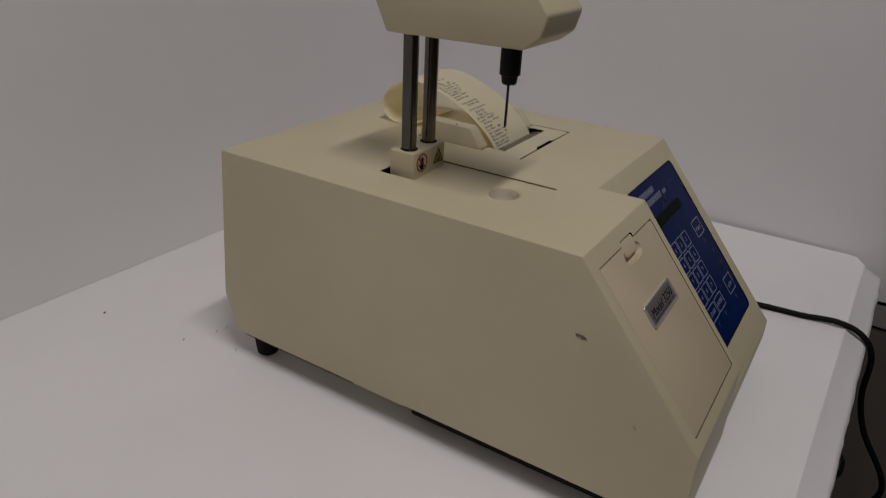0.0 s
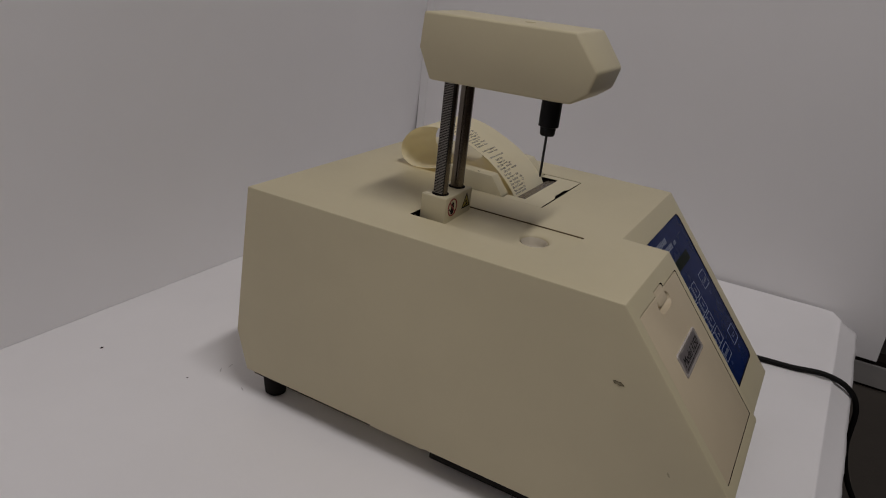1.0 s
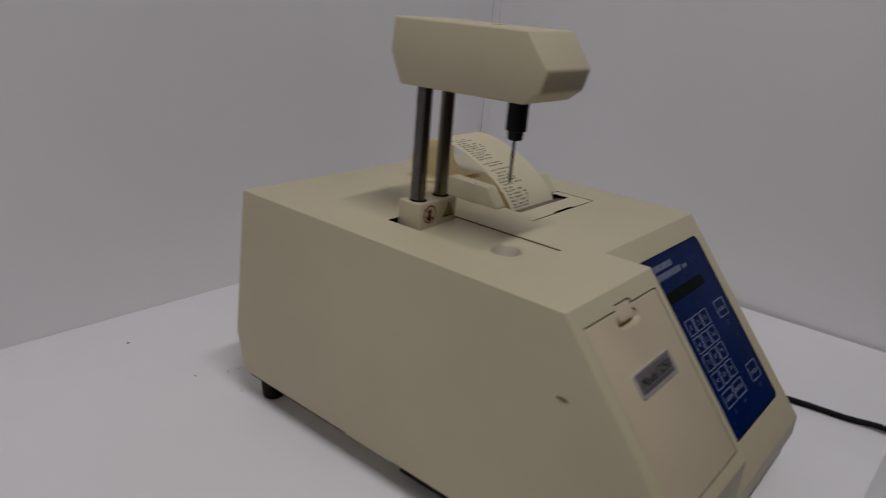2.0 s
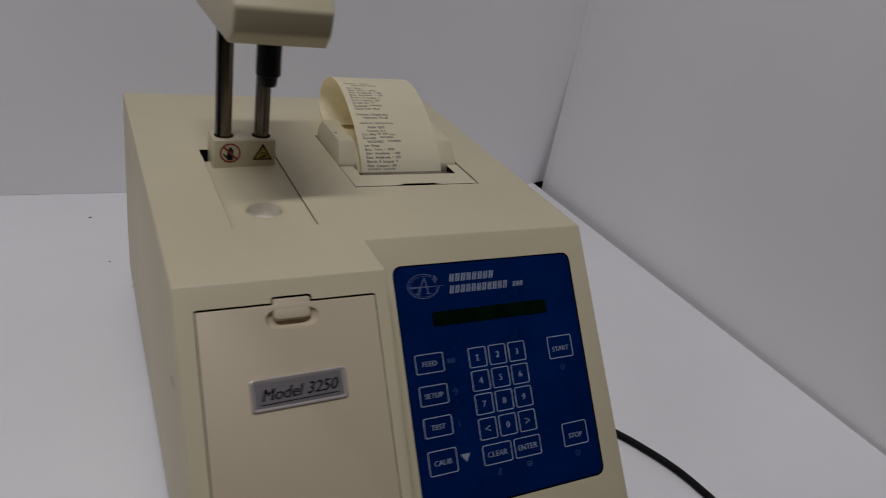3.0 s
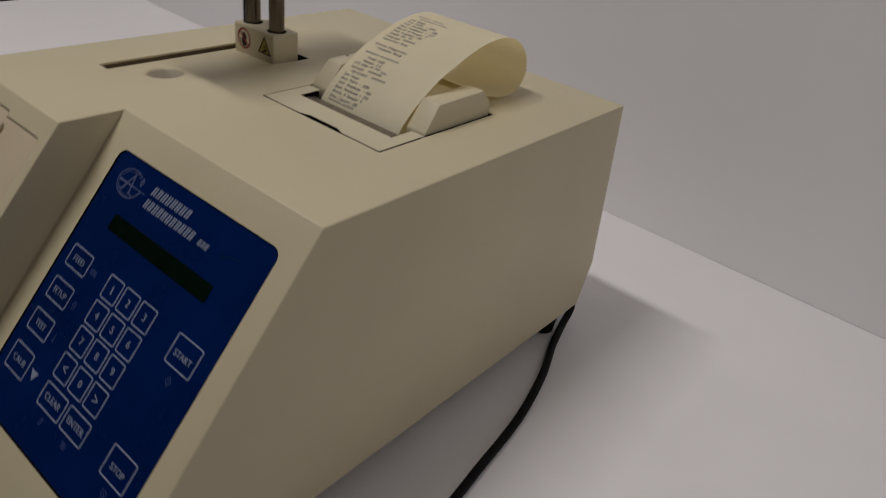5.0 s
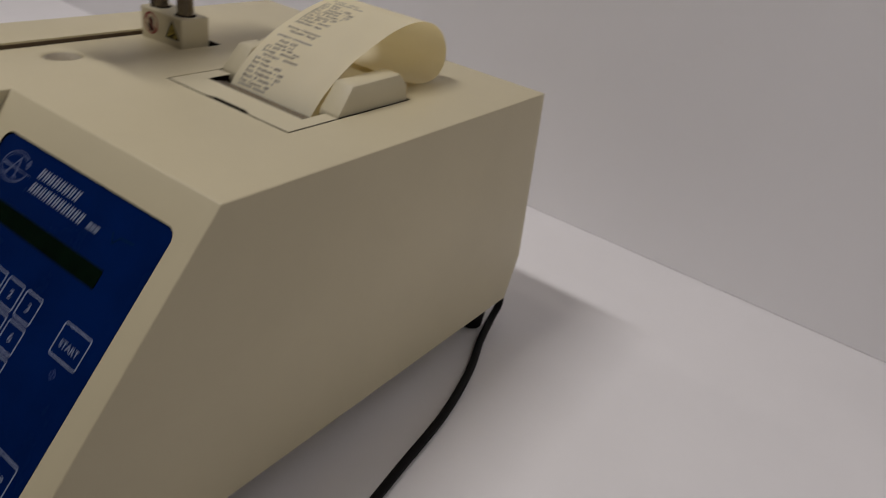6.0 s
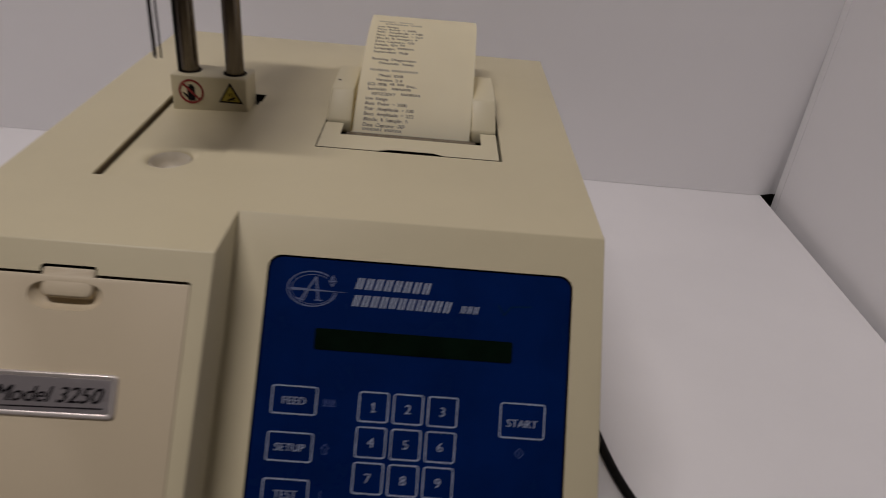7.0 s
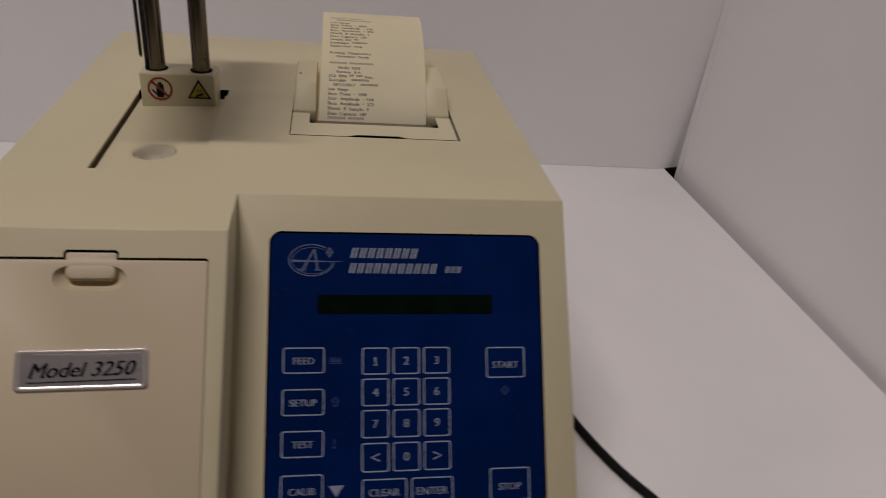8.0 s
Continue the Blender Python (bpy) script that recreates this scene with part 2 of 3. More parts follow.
def tube(points, radius, steps=10, smooth=6):
    """A round cable through the points, by a Catmull-Rom line."""
    pts = [Vector(p) for p in points]
    line = []
    for i in range(len(pts) - 1):
        p0, p1, p2, p3 = pts[max(i - 1, 0)], pts[i], pts[i + 1], pts[min(i + 2, len(pts) - 1)]
        for k in range(smooth):
            t = k / smooth
            line.append(0.5 * (2 * p1 + (p2 - p0) * t + (2 * p0 - 5 * p1 + 4 * p2 - p3) * t * t + (3 * p1 - p0 - 3 * p2 + p3) * t ** 3))
    line.append(pts[-1])
    bm = bmesh.new()
    side, rings = None, []
    for i, p in enumerate(line):
        way = (line[min(i + 1, len(line) - 1)] - line[max(i - 1, 0)]).normalized()
        side = way.orthogonal().normalized() if side is None else (side - way * side.dot(way)).normalized()
        up = way.cross(side)
        rings.append([bm.verts.new(p + radius * (side * math.cos(2 * math.pi * k / steps) + up * math.sin(2 * math.pi * k / steps))) for k in range(steps)])
    for a, b in zip(rings, rings[1:]):
        for k in range(steps):
            j = (k + 1) % steps
            bm.faces.new((a[k], a[j], b[j], b[k]))
    bm.faces.new(rings[0][::-1]), bm.faces.new(rings[-1])
    return bm


# sloping fronts: local x along the machine, local y up the slope, z out of it
PANEL = Matrix(((1, 0, 0, 0), (0, CS, -SN, -0.0487), (0, SN, CS, TOP), (0, 0, 0, 1)))
DOOR = Matrix(((1, 0, 0, 0), (0, CS, -SN, -0.0803), (0, SN, CS, TOP), (0, 0, 0, 1)))

# ---- the room ----


def wall_slab(name, a, b, z0, z1, thick, mat, label):
    """An upright wall whose face runs from a to b (x, y); it is thick to the left of that way."""
    a, b = Vector(a), Vector(b)
    n = Vector((-(b - a).y, (b - a).x)).normalized() * thick
    return thing(name, prism([tuple(a), tuple(b), tuple(b + n), tuple(a + n)], z0, z1, "z"), mat, label, "wall", kind="structure")


FLOOR = -0.74
BACK_L, BACK_R = (-2.6, 0.436), (2.6, 0.3366)


def back_board():
    """The board behind the table; its loose lower corner by the partition bends away from the room."""
    bm = bmesh.new()
    xs = [-2.6, 0.390] + [0.394 + 0.003 * i for i in range(12)] + [2.6]
    zs = [0.0003, 0.02, 0.04, 0.06, 0.08, 0.10, 0.12, 0.14, 0.16, 0.2, 0.42, CEIL]
    layers = []
    for thick in (0.0, 0.08):
        grid = []
        for x in xs:
            f = min(1, max(0, (x - 0.394) / 0.026))
            line = BACK_L[1] + (BACK_R[1] - BACK_L[1]) * (x - BACK_L[0]) / (BACK_R[0] - BACK_L[0])
            grid.append([bm.verts.new((x, line + thick + (0.007 * f * f * max(0, 1 - z / 0.16) if x < 2 else 0), z)) for z in zs])
        layers.append(grid)
        for a, b in zip(grid, grid[1:]):
            for i in range(len(zs) - 1):
                bm.faces.new((a[i], b[i], b[i + 1], a[i + 1]))
    f, k = layers
    n, m = len(xs) - 1, len(zs) - 1
    rim = [(i, 0) for i in range(n)] + [(n, j) for j in range(m)] + [(i, m) for i in range(n, 0, -1)] + [(0, j) for j in range(m, 0, -1)]
    for (i, j), (i2, j2) in zip(rim, rim[1:] + rim[:1]):
        bm.faces.new((f[i][j], f[i2][j2], k[i2][j2], k[i][j]))
    return bm


thing("wall_back", back_board(), WALL, "smooth off-white wall board behind the white table", "wall", kind="structure")
side_face = [(0.4201, -0.27), (0.4208, 0.3652), (0.4216, 0.3654), (0.4216, 0.3659), (0.4208, 0.3661), (0.4208, 0.3745), (0.4213, 0.3779), (0.475, 0.3770), (0.475, -0.27)]
thing("wall_side", prism(side_face, -0.047, CEIL, "z"), WALL, "smooth off-white partition panel beside the white table", "wall", kind="structure")
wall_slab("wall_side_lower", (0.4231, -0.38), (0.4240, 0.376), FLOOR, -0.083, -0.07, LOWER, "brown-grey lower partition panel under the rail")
# walls out of view, added to close the room and shape its bounce
wall_slab("wall_left", (-2.6, 0.44), (-2.6, -3.2), FLOOR, CEIL, -0.08, ROOM, "unseen dull warm wall added far from the table")
wall_slab("wall_front", (-2.6, -3.2), (2.6, -3.2), FLOOR, CEIL, -0.08, ROOM, "unseen dull warm wall added behind the camera")
wall_slab("wall_right_far", (2.6, -3.2), (2.6, 0.34), FLOOR, CEIL, -0.08, ROOM, "unseen dull warm wall added at the end of the room")
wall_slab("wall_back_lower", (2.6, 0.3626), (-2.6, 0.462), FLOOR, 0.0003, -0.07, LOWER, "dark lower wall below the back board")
thing("floor", block(-2.7, 2.7, -3.3, 0.6, FLOOR - 0.05, FLOOR), CARPET, "dark grey floor under the table", "floor", kind="structure")
thing("ceiling", block(-2.7, 2.7, -3.3, 0.6, CEIL, CEIL + 0.05), CEILING, "white ceiling board", "ceiling", kind="structure")

rail = thing("trim", prism([(0.4206, -0.378), (0.4216, 0.372), (0.45, 0.372), (0.45, -0.378)], -0.079, -0.053, "z"), RAIL, "grey aluminium rail along the partition panel", "rail", kind="structure")
thing("wall_shadow_gap", prism([(0.4241, -0.377), (0.4250, 0.372), (0.45, 0.372), (0.45, -0.377)], -0.0829, -0.0471, "z"), DARK, "dark joint above and below the partition rail", "wall joint", kind="structure")

# unseen fittings under the ceiling: the main lamp's, and the added left fill's
for lx, ly in LAMPS:
    lamp_case = base("main_or_fill_fitting", (lx, ly, CEIL), "long white fluorescent fitting under the ceiling, unseen; the left one is added for fill", "ceiling light", "ceiling lights")
    part("case", block(lx - 0.35, lx + 0.35, ly - 0.06, ly + 0.06, HUNG, CEIL, 0.004), CEILING, lamp_case)
    for dx in (-0.34, 0.325):
        part("end_cap", block(lx + dx, lx + dx + 0.015, ly - 0.014, ly + 0.014, HUNG - 0.01, HUNG, 0.002), CREAM, lamp_case)

# ---- the table ----
table = base("table", (0, 0.08, FLOOR), "white laminate table with a worn moulded front edge", "table")


def table_top():
    """Flat top, a ridge along the front, and an uneven moulded lip below it."""
    bm = bmesh.new()
    n = 120
    x0, x1 = -0.872, 0.397
    front = [x0 + (x1 - x0) * i / n for i in range(n + 1)]
    ends = [(0.4165, -0.2165, 1), (0.4085, 0.300, 0), (0.4072, 0.3834, 0), (-0.872, 0.4075, 0)]
    rings = []
    for inset, z, rough in ((0.044, 0.0, 0), (0.036, -0.0004, 0.0001), (0.028, -0.0013, 0.0002), (0.0225, -0.0003, 0.0003), (0.0212, 0.0001, 0.0003), (0.0200, -0.0006, 0.0003), (0.0180, -0.0030, 0.0004), (0.004, -0.0095, 0.0009), (0.0012, -0.0120, 0.0010), (0.0, -0.016, 0.001), (0.0006, -0.030, 0.0016), (0.003, -0.0365, 0.002)):
        ring = []
        for x in front:
            w = rough * (noise.noise((x * 38, z * 60, 3)) + 0.6 * noise.noise((x * 120, z * 90, 7)))
            ring.append(bm.verts.new((min(x, 0.397 + (0.012 if inset > 0.02 else 0)), -0.233 - 0.02 * x + inset + w, z + w * 0.6)))
        for x, y, chamfer in ends:
            ring.append(bm.verts.new((x, y + (inset * 0.3 if chamfer else 0), z)))
        rings.append(ring)
    m = len(rings[0])
    for a, b in zip(rings, rings[1:]):
        for i in range(m):
            j = (i + 1) % m
            bm.faces.new((a[i], a[j], b[j], b[i]))
    bm.faces.new(rings[0]), bm.faces.new(rings[-1][::-1])
    return bm


part("tabletop", table_top(), TABLE, table, sharp=50)
for lx in (-0.78, 0.33):
    for ly in (-0.17, 0.32):
        part("leg", block(lx - 0.015, lx + 0.015, ly - 0.015, ly + 0.015, FLOOR, -0.0365, 0.003), BLACK, table, "black metal leg")
part("knob", lathe([(0.004, 0), (0.010, 0.002), (0.013, 0.010), (0.012, 0.018), (0.006, 0.022)], (0.167, -0.226, -0.1), (0, -1, 0)), BLACK, table, "round black knob under the edge")
part("brace", block(0.159, 0.175, -0.226, -0.206, -0.112, -0.036, 0.002), BLACK, table)

# ---- the instrument ----
osm = base("osmometer", (0.006, 0.02, 0), "beige plastic benchtop osmometer with blue keypad, on the table", "lab instrument")
BOTTOM = 0.0226


def housing_mesh():
    back = [(0.1935, BOTTOM), (0.2035, 0.0545), (0.1925, TOP)]
    left = prism([(-0.0803, TOP), (-0.1600, TOP - 0.0797 * 1.215), (-0.1600, BOTTOM), *back], -0.1165, -0.0148)
    right = prism([(-0.0487, TOP), (-0.1585, TOP - 0.1098 * 1.215), (-0.1585, BOTTOM), *back], -0.0148, 0.1285)
    me = bpy.data.meshes.new("housing")
    left.to_mesh(me)
    left.free()
    me = carve(me, [right], "UNION")
    bm = bmesh.new()
    bm.from_mesh(me)
    bmesh.ops.dissolve_limit(bm, angle_limit=radians(1), verts=bm.verts, edges=bm.edges)
    for v in bm.verts:                      # draft of the sides
        fall = (TOP - v.co.z) / TOP
        if v.co.x > 0.1:
            v.co.x += 0.0030 * fall
        elif v.co.x > -0.1 and v.co.y < -0.04:
            v.co.x -= 0.002 * fall
    edges = [e for e in bm.edges if e.calc_face_angle(0) > radians(12)]
    bmesh.ops.bevel(bm, geom=edges, offset=0.0042, segments=4, profile=0.5, affect="EDGES", clamp_overlap=True)
    me = bpy.data.meshes.new("housing")
    bmesh.ops.recalc_face_normals(bm, faces=bm.faces)
    bm.to_mesh(me)
    bm.free()
    me.materials.append(PLASTIC)
    cuts = []
    # opening round the tongue: plastic shell edge, walls below in painted shade; printer well
    cuts.append(block(-0.0798, -0.0700, -0.0285, 0.0800, TOP - 0.0011, TOP + 0.01))
    cuts.append(block(-0.0710, -0.0339, -0.0285, 0.0800, TOP - 0.0003, TOP + 0.01))
    cuts.append((block(-0.0798, -0.0339, -0.0285, 0.0800, TOP - 0.030, TOP - 0.0003), SLOT_SHADE))
    cuts.append((block(-0.0800, -0.0330, 0.0705, 0.0805, TOP - 0.028, TOP + 0.01), DARK))
    cuts.append(block(0.0034, 0.0918, 0.0175, 0.1067, TOP - 0.0004, TOP + 0.01))
    # printer well walls below the edge, near-black for the shade inside
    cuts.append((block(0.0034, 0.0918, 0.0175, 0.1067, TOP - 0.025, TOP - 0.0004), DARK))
    cuts.insert(0, block(0.0895, 0.0918, 0.0175, 0.1067, TOP - 0.0045, TOP + 0.01))
    # door opening with its tab, keypad bed
    cuts.append((moved(sheet(rounded(-0.1079, -0.02180, -0.1177, -0.0112, 0.0012), -0.016, 0.02), DOOR), GAP))
    cuts.append((moved(sheet(rounded(-0.0734, -0.0541, -0.0130, -0.0084, 0.0015), -0.012, 0.02), DOOR), DARK))
    cuts.append((moved(sheet(rounded(-0.0013, 0.1166, -0.1496, -0.0161, 0.0052, 8), -0.0016, 0.02), PANEL), DARK))
    me = carve(me, cuts)
    for p in me.polygons:
        p.use_smooth = True
    me.set_sharp_from_angle(angle=radians(32))
    return me


housing = part("housing", housing_mesh(), PLASTIC, osm)
# near-black blocks added below the openings to stand for the shade inside
part("well_shade_block", block(-0.0865, -0.0265, -0.036, 0.0875, TOP - 0.036, TOP - 0.0302), DARK, housing)
part("printer_shade_block", block(-0.004, 0.0986, 0.0096, 0.1139, TOP - 0.031, TOP - 0.0252), DARK, housing)


WELL_X, WELL_Y = -0.0573, -0.0022


def tongue_mesh():
    """Strip between the two slots: a little below the top, with a dished sample well."""
    bm = bmesh.new()
    x0, x1, y0, y1 = -0.0785, -0.0341, -0.0286, 0.0680
    cx, cy = WELL_X, WELL_Y
    steps = 48

    def top(x):
        return TOP - 0.0030 + 0.0019 * (x - x0) / (x1 - x0)

    def edge(a):
        c, s = math.cos(a), math.sin(a)
        k = min(((x1 if c > 0 else x0) - cx) / c if abs(c) > 1e-6 else 9, ((y1 if s > 0 else y0) - cy) / s if abs(s) > 1e-6 else 9)
        return cx + c * k, cy + s * k

    angles = sorted([2 * math.pi * i / steps for i in range(steps)] + [math.atan2(y - cy, x - cx) % (2 * math.pi) for x in (x0, x1) for y in (y0, y1)])
    rings = []
    for drop, radius in ((0.0190, 0.0093), (0.0022, 0.0094), (0.0014, 0.0096), (0.0009, 0.0101), (0.0005, 0.0108), (0.0002, 0.0116), (0.0001, 0.0121), (0.0, 0.0124)):
        rings.append([bm.verts.new((cx + radius * math.cos(a), cy + radius * math.sin(a), top(cx + radius * math.cos(a)) - drop)) for a in angles])
    for k in (0.35, 0.7, 1.0):
        ring = []
        for a in angles:
            ex, ey = edge(a)
            x, y = cx + 0.0124 * math.cos(a) + (ex - cx - 0.0124 * math.cos(a)) * k, cy + 0.0124 * math.sin(a) + (ey - cy - 0.0124 * math.sin(a)) * k
            ring.append(bm.verts.new((x, y, top(x))))
        rings.append(ring)
    rings.append([bm.verts.new((v.co.x, v.co.y, TOP - 0.0295)) for v in rings[-1]])
    n = len(angles)
    for a, b in zip(rings, rings[1:]):
        for i in range(n):
            j = (i + 1) % n
            bm.faces.new((a[i], a[j], b[j], b[i]))
    bm.faces.new(rings[0]), bm.faces.new(rings[-1][::-1])
    return bm


part("slide_plate", tongue_mesh(), PLASTIC, osm, "flush strip with a dished sample well", sharp=40)

WELL = TOP - 0.0036


def cup_mesh():
    """Shallow cup that sits in the sample well, with a narrow dark joint round it."""
    return lathe([(0.0086, -0.014), (0.0090, -0.0009), (0.0090, -0.0002), (0.0088, 0.0), (0.0086, -0.0003), (0.0085, -0.0040), (0.0083, -0.0066), (0.0076, -0.0074), (0.0060, -0.0077), (0.0001, -0.0079)], (WELL_X, WELL_Y, WELL), steps=48)


part("well_joint", lathe([(0.0093, -0.0150), (0.0093, -0.0142)], (WELL_X, WELL_Y, WELL), steps=40), DARK, osm)
part("sample_cup", cup_mesh(), CUP, osm, "shallow round grey sample well", sharp=60)

# feet
for fx, fy in ((-0.1005, 0.178), (0.116, 0.178), (-0.1005, -0.135), (0.116, -0.135)):
    part("foot", lathe([(0.0068, 0.0), (0.0082, 0.0012), (0.0092, 0.010), (0.0102, BOTTOM + 0.001)], (fx, fy, 0)), RUBBER, osm, "black rubber foot")
# base plate seen under the side
part("base_plate", block(-0.1060, 0.098, -0.122, 0.032, 0.0085, BOTTOM + 0.0005, 0.001), RUBBER, osm, "dark base plate")

part("bottom_pan", block(-0.1110, 0.1265, -0.150, 0.186, BOTTOM - 0.0012, BOTTOM + 0.0006), PLASTIC, osm, "beige bottom pan")
part("bottom_joint", block(-0.1160, -0.1112, 0.0765, 0.1860, BOTTOM - 0.0010, BOTTOM + 0.0008), DARK, osm)
part("bottom_lip", block(-0.1160, -0.1112, 0.0325, 0.0762, BOTTOM - 0.0012, BOTTOM + 0.0008, 0.0003, 1), CREAM, osm)

# guide block with the two posts
BZ = 0.1880
guide = part("guide_block", block(-0.0754, -0.0372, 0.0566, 0.0757, TOP - 0.0055, BZ, 0.0011, 3), CREAM, osm)
POSTS = (-0.0678, -0.0449)
POST_Y = 0.0653
for i, px in enumerate(POSTS):
    part("collar", lathe([(0.0058, 0), (0.0058, 0.0004)], (px, POST_Y, BZ - 0.0001)), DARK, guide)
    post = part("post", lathe([(0.0046, 0), (0.0046, 0.088)], (px, POST_Y, BZ - 0.004), steps=32), STEEL, osm, "steel guide post")
    if i == 0:
        part("rack_bed", block(px - 0.00465, px - 0.0030, POST_Y - 0.0038, POST_Y + 0.0030, BZ + 0.0005, 0.2655), BLACK, post)
        teeth = merge(*(block(px - 0.0050, px - 0.0040, POST_Y - 0.0038, POST_Y + 0.0030, z, z + 0.00042) for z in np.arange(BZ + 0.0015, 0.2640, 0.00105)))
        part("rack_teeth", teeth, TOOTH, post, "fine steel rack teeth along the post")

# stickers on the block's front
FRONT = Matrix(((1, 0, 0, 0), (0, 0, -1, 0.0566), (0, 1, 0, 0), (0, 0, 0, 1)))


def annulus(cx, cy, r0, r1, z0, z1, steps=32):
    bm = bmesh.new()
    rows = [[bm.verts.new((cx + r * math.cos(2 * math.pi * i / steps), cy + r * math.sin(2 * math.pi * i / steps), z)) for i in range(steps)] for r, z in ((r1, z0), (r1, z1), (r0, z1), (r0, z0))]
    for a, b in zip(rows, rows[1:]):
        for i in range(steps):
            j = (i + 1) % steps
            bm.faces.new((a[i], a[j], b[j], b[i]))
    return bm


SX, SZ = -0.0653, 0.1797
part("no_touch_sticker", moved(merge(annulus(SX, SZ, 0.0053, 0.0063, 0.0001, 0.00025), moved(block(-0.0056, 0.0056, -0.00055, 0.00055, 0.0002, 0.0003), pose(SX, SZ, 0, 0, 0, -45))), FRONT), RED, guide, "red ring with a bar across")
palm = merge(sheet(rounded(-0.0016, 0.0016, -0.0042, -0.0002, 0.0008), 0.0001, 0.00018), *(sheet(rounded(x - 0.00036, x + 0.00036, -0.0008, y, 0.0003), 0.0001, 0.00018) for x, y in ((-0.0012, 0.0022), (-0.0004, 0.0032), (0.0004, 0.0034), (0.0012, 0.0024))),
             moved(sheet(rounded(-0.0004, 0.0004, -0.0005, 0.0024, 0.0003), 0.0001, 0.00018), pose(-0.0018, -0.0024, 0, 0, 0, 40)))
part("pictogram", moved(moved(palm, pose(SX, SZ, 0) @ Matrix.Diagonal((1.2, 1.12, 1, 1))), FRONT), INK_DARK, guide)
WX, WZ = -0.0455, 0.1787


def triangle(h, z0, z1):
    return sheet([(-h * 0.577, -h / 3), (h * 0.577, -h / 3), (0, h * 2 / 3)], z0, z1)


part("warning_border", moved(moved(triangle(0.0108, 0.0001, 0.00016), pose(WX, WZ, 0)), FRONT), INK_DARK, guide, "black triangle border")
part("warning_sticker", moved(moved(triangle(0.0080, 0.00017, 0.00022), pose(WX, WZ, 0)), FRONT), YELLOW, guide, "yellow warning triangle")
mark = merge(moved(sheet(rounded(-0.0022, 0.0022, -0.0005, 0.0005, 0.0004), 0.00023, 0.00028), pose(0.0002, -0.0014, 0, 0, 0, 25)), sheet([(-0.0022, -0.0020), (0.0024, -0.0020), (0.0006, -0.0010)], 0.00023, 0.00028),
             *(moved(sheet(rounded(-0.00022, 0.00022, -0.0008, 0.0008, 0.0002), 0.00023, 0.00028), pose(x, 0.0009, 0)) for x in (-0.0009, 0.0, 0.0009)))
part("warning_mark", moved(moved(mark, pose(WX, WZ, 0)), FRONT), INK_DARK, guide)

# head
HEAD = [(0.0815, 0.3040), (0.0830, 0.2825), (0.0740, 0.2640), (-0.0185, 0.2652), (-0.0285, 0.2725), (-0.0320, 0.2850), (-0.0165, 0.3045)]
head_bm = prism(HEAD, -0.0833, -0.0345)
for v in head_bm.verts:
    if v.co.y < -0.024 and v.co.x > -0.05:
        v.co.x -= 0.002
round_edges(head_bm, 0.0016, 3, 15)
head = part("head", head_bm, PLASTIC, osm, "beige head with sloping ends")
part("screw_cap", lathe([(0.0034, 0), (0.0034, 0.0006), (0.0026, 0.0009)], (-0.0585, 0.022, 0.3040 + 0.0002), steps=18), CREAM, head)
holder = part("probe_holder", lathe([(0.0040, 0.0), (0.0046, 0.0008), (0.0050, 0.0052), (0.0063, 0.0058), (0.0063, 0.0252)], (-0.0585, 0.0005, 0.2400), steps=24), BLACK, osm, "black probe holder")
part("probe", lathe([(0.0003, 0.0), (0.0008, 0.0015), (0.0008, 0.0272)], (-0.0592, 0.0005, 0.2133), steps=10), WIRE, holder, "thin dark probe needle")
part("stir_wire", lathe([(0.0004, 0.0), (0.00045, 0.0270)], (-0.0570, 0.0012, 0.2135), steps=8), WIRE, holder, "thin stirring wire")

# ---- front door ----
D0, D1 = -0.1073, -0.0220
door_me = bpy.data.meshes.new("door")
door_bm = moved(merge(round_edges(sheet(rounded(D0, D1, -0.1174, -0.0121, 0.0010), -0.010, -0.0002), 0.0003, 2)), DOOR)
bmesh.ops.recalc_face_normals(door_bm, faces=door_bm.faces)
door_bm.to_mesh(door_me)
door_bm.free()
door_me.materials.append(PLASTIC_WARM_LIT)
tab_bm = merge(moved(round_edges(sheet(rounded(-0.0728, -0.0549, -0.0196, -0.0130, 0.0027), -0.008, -0.00021), 0.0013, 3), DOOR))
ear_bm = moved(round_edges(sheet(rounded(-0.0727, -0.0548, -0.0150, -0.0093, 0.0012), -0.005, -0.00022), 0.0005, 2), DOOR)


def scoop():
    """Finger scoop below the tab: a shallow hollow with rounded ends."""
    bm = bmesh.new()
    bmesh.ops.create_uvsphere(bm, u_segments=48, v_segments=24, radius=1.0)
    for v in bm.verts:
        x, y, z = v.co
        x, y = math.copysign(abs(x) ** 0.62, x), math.copysign(abs(y) ** 0.8, y)
        v.co = Vector((-0.0640 + 0.0136 * x, -0.0190 + 0.0054 * y, 0.0030 + 0.0076 * z))
    return moved(bm, DOOR)


door_me = carve(door_me, [(scoop(), PLASTIC_WARM_LIT)])
door_me = carve(door_me, [tab_bm, ear_bm], "UNION")
for p in door_me.polygons:
    p.use_smooth = True
door_me.set_sharp_from_angle(angle=radians(30))
door = part("door", door_me, PLASTIC_WARM_LIT, osm, "closed beige front door with a finger tab")
# ring set into the door gap to colour its shade
part("door_gap_shade", moved(frame_ring(-0.1079, -0.0218, -0.1177, -0.0112, 0.0012, 0.0005, -0.0030, -0.0009), DOOR), GAP, door, "brown ring for the shade in the gap round the door")
PLATE = DOOR @ pose(-0.0645, -0.0523, 0, 0, 0, 0.8)


